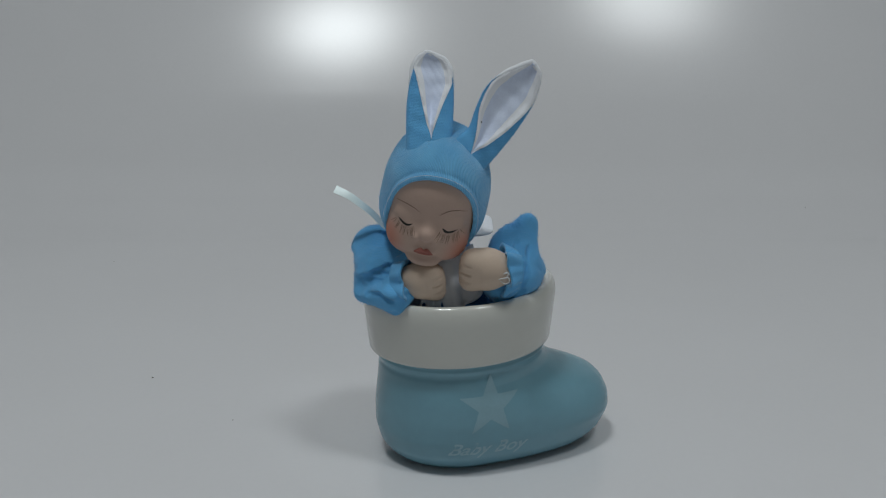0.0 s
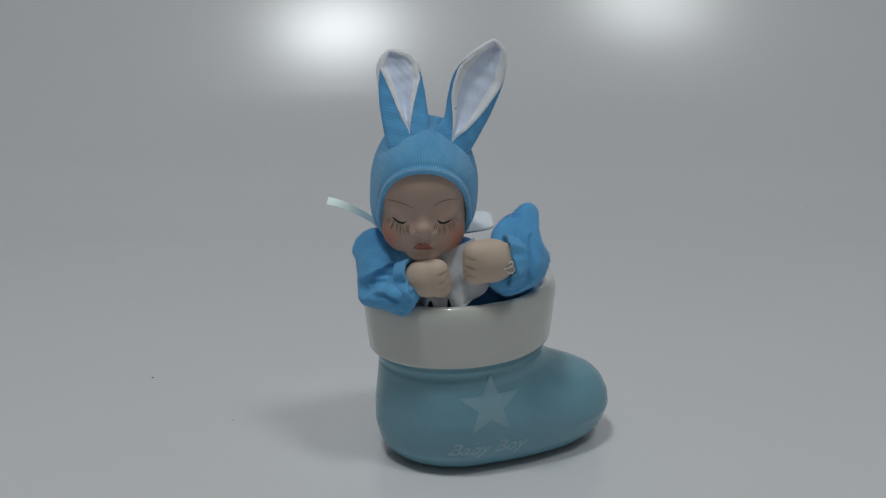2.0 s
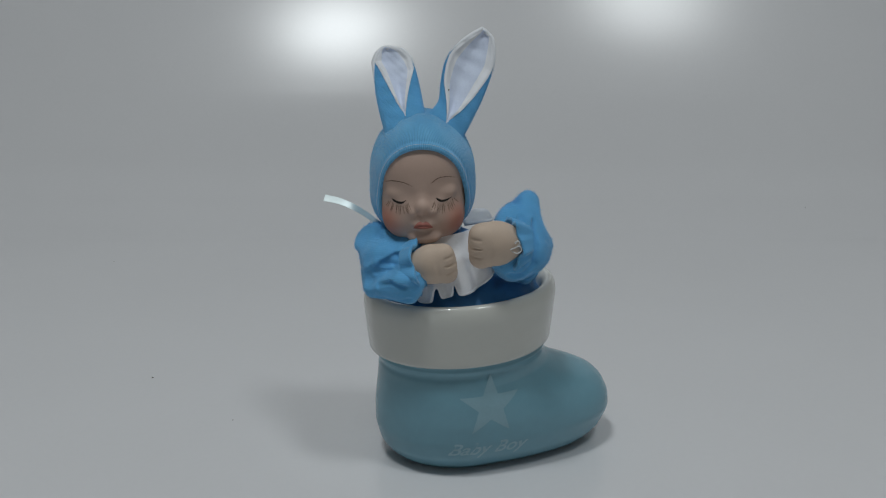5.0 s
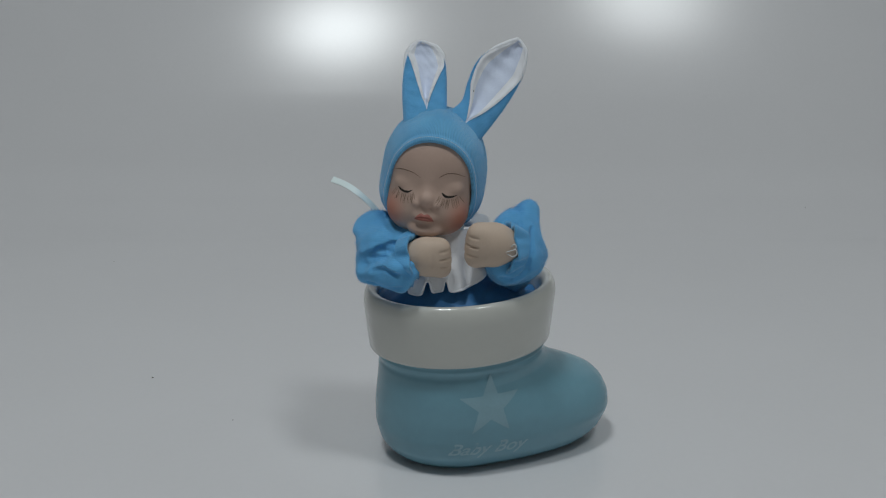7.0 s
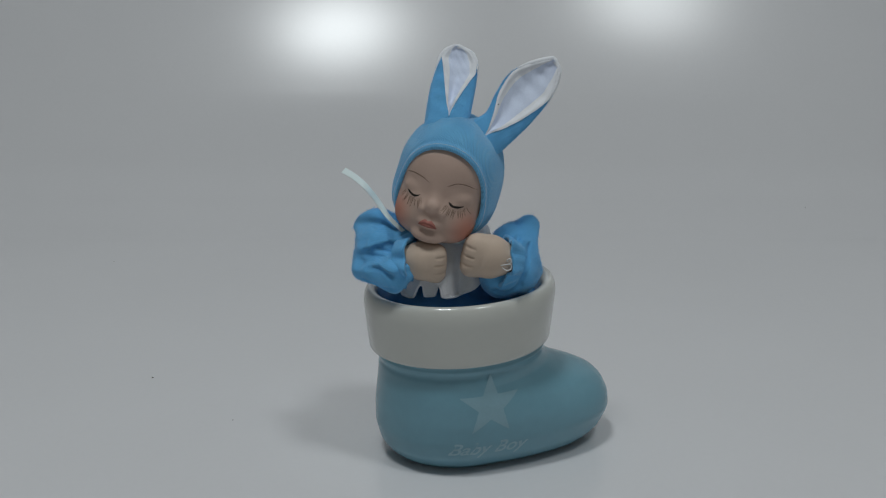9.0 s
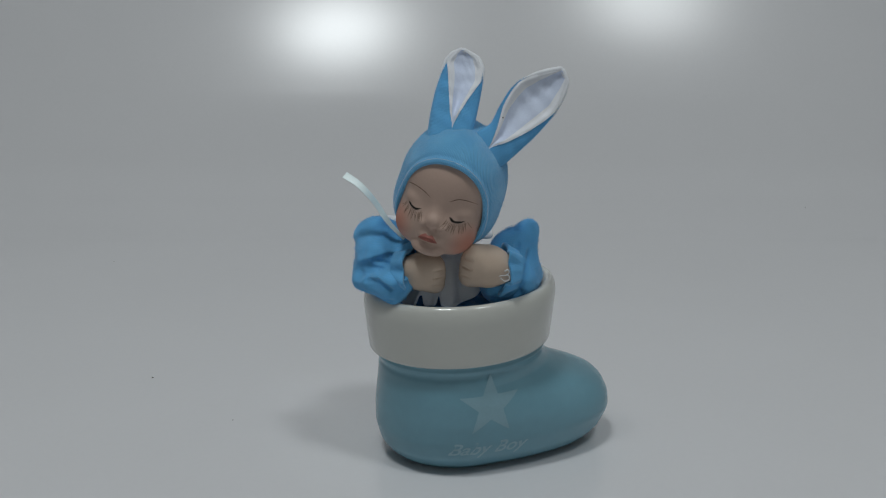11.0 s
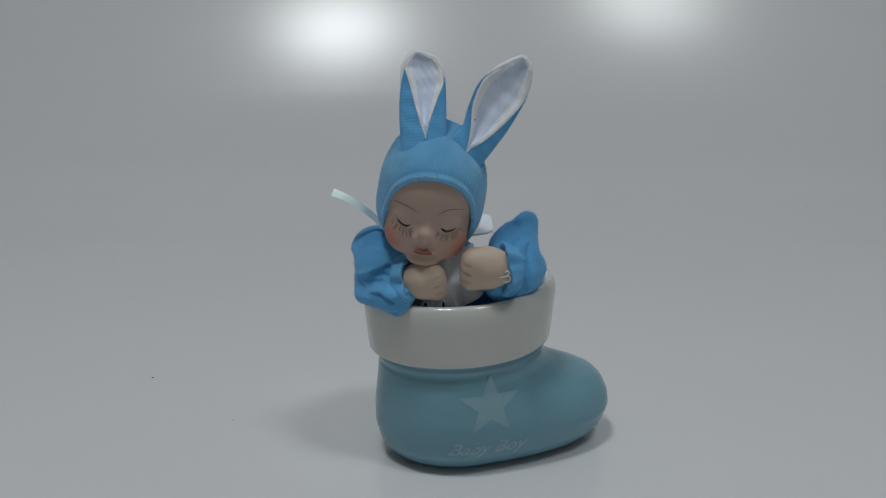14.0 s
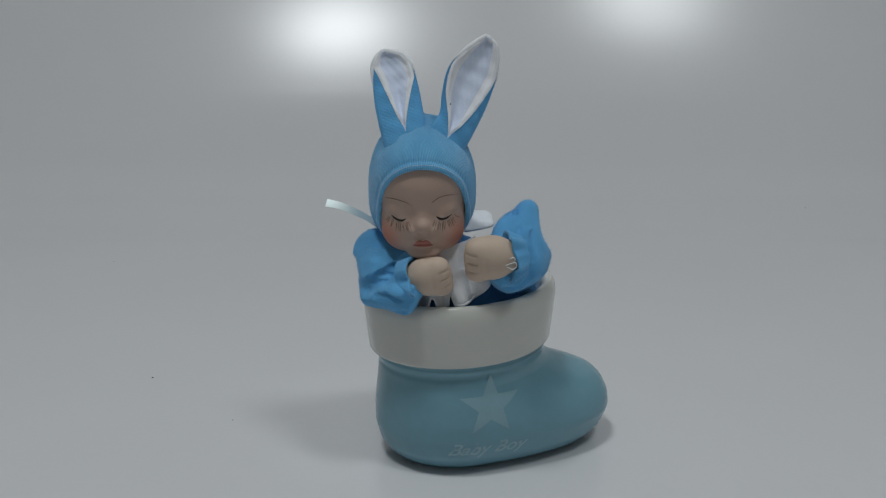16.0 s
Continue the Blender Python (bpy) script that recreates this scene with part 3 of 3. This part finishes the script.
def frill(s, c, r_in, r_out, z_in, z_out, a0, a1, waves, mat, depth=1.0, amp=.003, n=180, thick=.0008, hem=0.0, soft_ends=False):
    """A gathered strip of cloth round the neck or chest."""
    a = np.radians(np.linspace(a0, a1, n))
    rows = []
    for k in np.linspace(0, 1, 14):
        w = amp * k ** 1.3 * (np.sin(a * waves) + .35 * np.sin(a * waves * 1.73 + 1))
        fade = np.clip(np.minimum(a - a[0], a[-1] - a) / .5, 0, 1) ** .5 if soft_ends else 1.0
        r = r_in + ((r_out - r_in) * k + w) * fade
        z = z_in + (z_out - z_in) * k + .35 * w + .0012 * k * np.sin(a * waves * .5 + 2)
        deg = np.degrees(a)
        tucks = np.exp(-((deg - 258) / 3.6) ** 4) + .85 * np.exp(-((deg - 275) / 2.6) ** 4) + .9 * np.exp(-((deg - 234) / 4) ** 4)
        z = z + hem * k ** 2 * (tucks + 1.5 * np.clip((deg - 282) / 32, 0, 1))
        r = r - .5 * hem * k ** 2 * tucks
        rows.append(np.stack([c[0] + r * np.cos(a), c[1] + r * np.sin(a) * depth, c[2] + z], -1))
    P = np.array(rows)
    Q = P + np.array([0, 0, -thick]) * 1.0
    Q[..., :2] = c[:2] + (P[..., :2] - np.array(c[:2])) * .985
    s.grid(P, mat)
    s.grid(Q, mat, flip=True)
    s.fuzz(P, mat, 900, .0007, 11, close=False)
    s.grid(np.stack([P[-1], Q[-1]]), mat)
    for e in (0, -1):
        s.grid(np.stack([P[:, e], Q[:, e]]), mat)
    tube(s, (P[-1] + Q[-1]) / 2, thick * .75, mat, 6)


def doll():
    blush(BISQUE, [tuple(to_world(np.array(c)) - PIVOT) for c in CHEEKS], (0.52, 0.20, 0.14))
    s = Soup()
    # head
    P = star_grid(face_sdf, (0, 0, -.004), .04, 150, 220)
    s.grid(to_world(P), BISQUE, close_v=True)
    # closed eyes, lashes, brows, lips
    for sx, x0 in ((-1, -.0088), (1, .0096)):
        stroke(s, [(x0 - .0031, -.0045 if sx < 0 else -.0043), (x0 - .0012, -.0056), (x0 + .0012, -.0057), (x0 + .0031, -.0047 if sx < 0 else -.0050)], .00090, LASH)
        rng = random.Random(5 + sx)
        for i in range(17):
            k = i / 16
            x = x0 - .0040 + .0080 * k + rng.uniform(-.0003, .0003)
            z = -.0051 - .0010 * math.sin(math.pi * k) - .0004
            ln = .0020 + .0018 * math.sin(math.pi * (.15 + .7 * (k if sx > 0 else 1 - k))) + .0009 * rng.random()
            dx = (k - .5) * .0036 + rng.uniform(-.0009, .0009)
            stroke(s, [(x, z), (x + dx * .4, z - ln * .5), (x + dx, z - ln)], .00014, HAIRLINE, n=6)
    stroke(s, [(-.0144, .0020), (-.0110, .0029), (-.0066, .0026), (-.0028, .0010)], .00028, HAIRLINE, n=20)
    stroke(s, [(.0044, .0017), (.0078, .0037), (.0114, .0037), (.0156, .0022)], .00028, HAIRLINE, n=20)
    for up in (1, -1):
        xs = np.linspace(-.0047, .0047, 25)
        q = xs / .0047
        xs = xs * .86 + .0007
        mid = -.0147 - .0002 * (1 - q ** 2) - .0014 * q ** 2
        bow = (.0021 * (1 - q ** 2) ** .7 - .0008 * np.exp(-(q / .22) ** 2)) if up > 0 else -.0014 * (1 - q ** 2) ** .8
        P = np.stack([on_face(xs, mid + bow * k, .00014 + .00045 * math.sin(math.pi * k)) for k in np.linspace(0, 1, 7)])
        s.grid(to_world(P), LIP, flip=up > 0)
    hood(s)
    # ears
    ear(s, (-.0060, -.0050, .1580), (-.03, .62, .78), (1, 0, 0),
        ((-4.3, -10.8), (4.4, -11.1), (12.7, -11.0), (21.1, -10.1), (28.2, -8.8), (31.9, -6.6), (33.8, -3.4)),
        ((-.5, -.9), (4.2, -2.8), (12.5, -4.7), (22.4, -7.0), (27.9, -8.5), (31.6, -6.5), (33.8, -3.3)),
        ((-.5, -.7), (6.8, 1.6), (13.7, 4.2), (21.1, 7.4), (26.9, 6.6), (30.9, 4.0), (33.8, -2.4)),
        ((-.8, 7.6), (6.6, 7.9), (13.5, 8.1), (21.1, 7.9), (26.9, 6.8), (31.2, 4.2), (33.8, -2.3)), 4.2, 2.8, 1)
    ear(s, (.0093, -.0064, .1536), (.579, .352, .736), (.804, -.095, -.587),
        ((-1.7, -7.9), (6.3, -5.8), (13.0, -8.5), (21.1, -10.7), (26.6, -10.7), (33.0, -8.1), (38.9, -4.8), (42.2, -2.4)),
        ((-.7, .5), (7.7, -3.5), (14.9, -8.0), (21.7, -9.9), (26.6, -10.4), (32.8, -8.0), (38.7, -4.7), (42.2, -2.3)),
        ((-.6, .7), (5.6, 4.0), (14.3, 6.7), (22.6, 8.3), (28.5, 8.9), (36.2, 5.6), (40.7, 2.7), (42.2, -1.5)),
        ((-2.0, 10.0), (4.3, 10.3), (14.5, 10.5), (22.3, 10.0), (28.7, 9.1), (36.3, 5.8), (40.8, 2.9), (42.2, -1.4)), 3.6, 2.4, 2)
    # a dark speck of lint on the lining
    lint = np.array([.0128, -.0068, .1662])
    s.grid(star_grid(lambda p: ell(p, lint, (.0003, .0003, .0003)), lint, .001, 8, 10), GRIT, close_v=True)
    # satin band round the neck
    a = np.linspace(0, 2 * np.pi, 120)
    ring = np.stack([-.003 + .0112 * np.cos(a), -.003 + .0116 * np.sin(a), .1070 + .0006 * np.sin(3 * a)], -1)
    tube(s, ring, .0012, SATIN, 8)
    ob = new("doll", s.mesh("doll", origin=PIVOT))
    ob.location = PIVOT
    return tagged(ob, "sleeping porcelain doll in a blue rabbit hood, leaning over the boot", "doll")


def neck_ribbon():
    """The loose end of the bow tied round the neck."""
    s = Soup()
    path = smooth_path([(-.018, -.006, .1060), (-.0231, -.006, .1095), (-.0275, -.005, .1130), (-.0316, -.004, .1173), (-.0364, -.004, .1218), (-.0419, -.003, .1253), (-.0479, -.002, .1276)], 30)
    t = np.gradient(path, axis=0)
    side = np.cross(t, np.array([0.1, -0.5, 0.86]))
    side /= np.linalg.norm(side, axis=1)[:, None]
    tw = np.linspace(.6, 1, 30)[:, None]
    side = side * tw + np.array([0, -.6, .2]) * (1 - tw)
    nrm = np.cross(t, side)
    nrm /= np.linalg.norm(nrm, axis=1)[:, None]
    A, B = path + side * .0018, path - side * .0018
    for e in (1, -1):
        s.grid(np.stack([A + nrm * .0001 * e, path + nrm * .00015 * e, B + nrm * .0001 * e], 1), SATIN, flip=e < 0)
    ob = new("neck_ribbon", s.mesh("neck_ribbon", origin=PIVOT))
    ob.location = PIVOT
    return tagged(ob, "pale aqua satin ribbon end sticking out from the neck bow", "ribbon")


def doll_suit():
    s = Soup()
    # body, sleeves, fists
    s.grid(crinkle(star_grid(lambda p: join(cap(p, (.004, .004, .045), (.000, -.003, .092), .025, .0160), ell(p, (.004, 0, .070), (.0345, .0318, .0180)), .006), (.002, 0, .075), .06, 80, 120), .0014, 140, 3), BODY_CLOTH, close_v=True)
    left = creased(sleeve_left, ((.0026, ((-.0385, .0962), (-.0340, .0968), (-.0300, .0992), (-.0255, .1018), (-.0205, .1038), (-.0170, .1042))),
                                 (.0011, ((-.0300, .0945), (-.0245, .0958), (-.0190, .0940))),
                                 (.0009, ((-.0315, .0885), (-.0250, .0875), (-.0180, .0885)))))
    right = creased(sleeve_right, ((.0014, ((.0325, .1115), (.0325, .1080), (.0335, .1030), (.0322, .0975))),
                                   (.0010, ((.0378, .1090), (.0370, .1000), (.0345, .0925))),
                                   (.0012, ((.0250, .0905), (.0300, .0895), (.0360, .0930)))))
    P = set_back(star_grid(left, (-.0245, -.0190, .1005), .035, 130, 180), .100, .115, .008)
    P = set_back(P, .104, .094, -.004)
    P = pleats(crinkle(P, .0010, 85, 1), (-.0150, -.0250, .0980), (1, -.3, .1), .0009, 8, .008, 1)
    s.grid(P, FLEECE, close_v=True, uv=P[..., [2, 0]])
    s.fuzz(P, FLEECE, 6500, .0008, 3)
    P = set_back(star_grid(right, (.0320, -.0140, .1010), .035, 130, 180), .103, .119, .007)
    P = pleats(crinkle(P, .0010, 85, 8), (.0300, -.0220, .1040), (-1, -.35, .05), .0003, 8, .008, 2)
    s.grid(P, FLEECE, close_v=True, uv=P[..., [2, 0]])
    s.fuzz(P, FLEECE, 6500, .0008, 4)
    fist(s, (-.0053, -.0290, .1005), (1, -.05, .0), (0, -.1, 1), (-.05, -1, .1), .0102)
    fist(s, (.0190, -.0275, .1053), (-1, -.05, .05), (0, -.1, 1), (-.05, -1, .1), .0115)
    # gathered cuff edges, collar and bib
    cuff_ruffle(s, (-.0180, -.0250, .0990), (1, -.22, .08), .0086, .0114, .0064, .0012, 6, .7)
    cuff_ruffle(s, (.0330, -.0225, .1030), (-1, -.35, .12), .0080, .0106, .0062, .0012, 6, 2.1)
    frill(s, (-.0030, .0015, .1070), .012, .0298, 0, -.0020, 3, 177, 10, WHITE_CLOTH, amp=.0012, thick=.0009, soft_ends=True, depth=1.0)
    frill(s, (-.001, -.0010, .1085), .0175, .0272, 0, -.0240, 218, 328, 13, WHITE_CLOTH, amp=.0016, hem=.0046)
    # loose threads at the cuff
    loop = smooth_path([(.0262, -.0330, .1030), (.0285, -.0345, .1022), (.0302, -.0345, .1032), (.0298, -.0345, .1050), (.0278, -.0340, .1045), (.0256, -.0335, .1037)], 30)
    tube(s, loop, .00022, THREAD, 6)
    tube(s, smooth_path([(.0280, -.0330, .1060), (.0292, -.0340, .1072), (.0300, -.0335, .1060), (.0290, -.0335, .1048)], 16), .0003, THREAD, 6)
    ob = new("doll_suit", s.mesh("doll_suit", origin=PIVOT))
    ob.location = PIVOT
    return tagged(ob, "stuffed blue fleece suit with bisque fists and white bib", "doll suit")


def satin_skirt():
    """The suit's dark skirt, tucked into the mouth of the boot."""
    n, m = 16, 120
    t = np.linspace(0, 2 * np.pi, m, endpoint=False)
    rows = []
    for k in np.linspace(0, 1, n):
        r = 1 - .72 * k
        fold = .0011 * np.sin(t * 9 + 3 * np.sin(t * 2)) * math.sin(math.pi * min(1, k + .15)) + .0006 * np.sin(t * 17 + 1 + 5 * k)
        z = .0715 + .0050 * math.sin(k * math.pi / 2) + fold
        rows.append(np.stack([.0004 + .0366 * r * np.cos(t), .0324 * r * np.sin(t), z], -1))
    P = lean(np.array(rows))
    s = Soup()
    s.grid(P, BODY_CLOTH, close_v=True)
    s.fan(P[-1], P[-1].mean(0), BODY_CLOTH)
    low = P[0] - np.array([0, 0, .012])
    s.grid(np.array([low, P[0]]), BODY_CLOTH, close_v=True)
    s.fan(low, low.mean(0), BODY_CLOTH, flip=True)
    ob = new("satin_skirt", s.mesh("satin_skirt"))
    ob.matrix_world = BOOT
    return tagged(ob, "dark blue satin skirt tucked into the boot's mouth", "skirt")


def swing(turn, shift):
    """Rows of a slow cone-like swing about the pivot, from two harmonics of each turn and shift."""
    w = 0.465758
    rows = []
    for i in range(65):
        t = i / 4
        c = (math.cos(w * (t - 7)) - 1, math.sin(w * (t - 7)), math.cos(2 * w * (t - 7)) - 1, math.sin(2 * w * (t - 7)))
        r = Vector([sum(a * b for a, b in zip(q, c)) for q in turn])
        d = Vector([sum(a * b for a, b in zip(q, c)) for q in shift])
        rot = Matrix.Rotation(r.length, 4, r.normalized() if r.length > 1e-9 else Vector((0, 0, 1)))
        rows.append((t, Matrix.Translation(Vector(PIVOT) + d) @ rot))
    return rows


def motions():
    # the musical movement swings the head widely and the stuffed suit with the arms less
    walk(DOLL, swing([(-0.17290, -0.02587, 0.01974, 0.00780), (-0.01512, 0.17663, 0.01801, 0.00265), (-0.00405, -0.12802, 0.01903, -0.00709)],
                     [(0.00107, -0.00457, -0.00176, -0.00033), (-0.00465, -0.00334, 0.00178, 0.00014), (-0.00019, -0.00330, 0.00032, 0.00033)]))
    walk(RIBBON, swing([(-0.18377, -0.10288, 0.01326, 0.00706), (-0.00365, 0.20256, 0.01133, 0.00036), (0.03582, -0.05847, -0.00379, -0.02314)],
                     [(-0.00101, -0.00811, -0.00032, 0.00051), (-0.00492, -0.01139, 0.00147, -0.00251), (-0.00071, -0.00510, -0.00024, 0.00137)]))
    walk(SUIT, swing([(-0.10027, -0.01024, 0.00788, -0.00839), (0.01964, 0.12398, 0.00494, 0.01966), (0.04043, -0.03035, -0.00424, -0.00763)],
                     [(-0.00096, -0.00587, -0.00040, -0.00105), (-0.00365, 0.00494, 0.00016, -0.00050), (0.00185, -0.00324, 0.00038, -0.00025)]))


setting()
ceramic_boot()
satin_skirt()
DOLL = doll()
RIBBON = neck_ribbon()
SUIT = doll_suit()
motions()
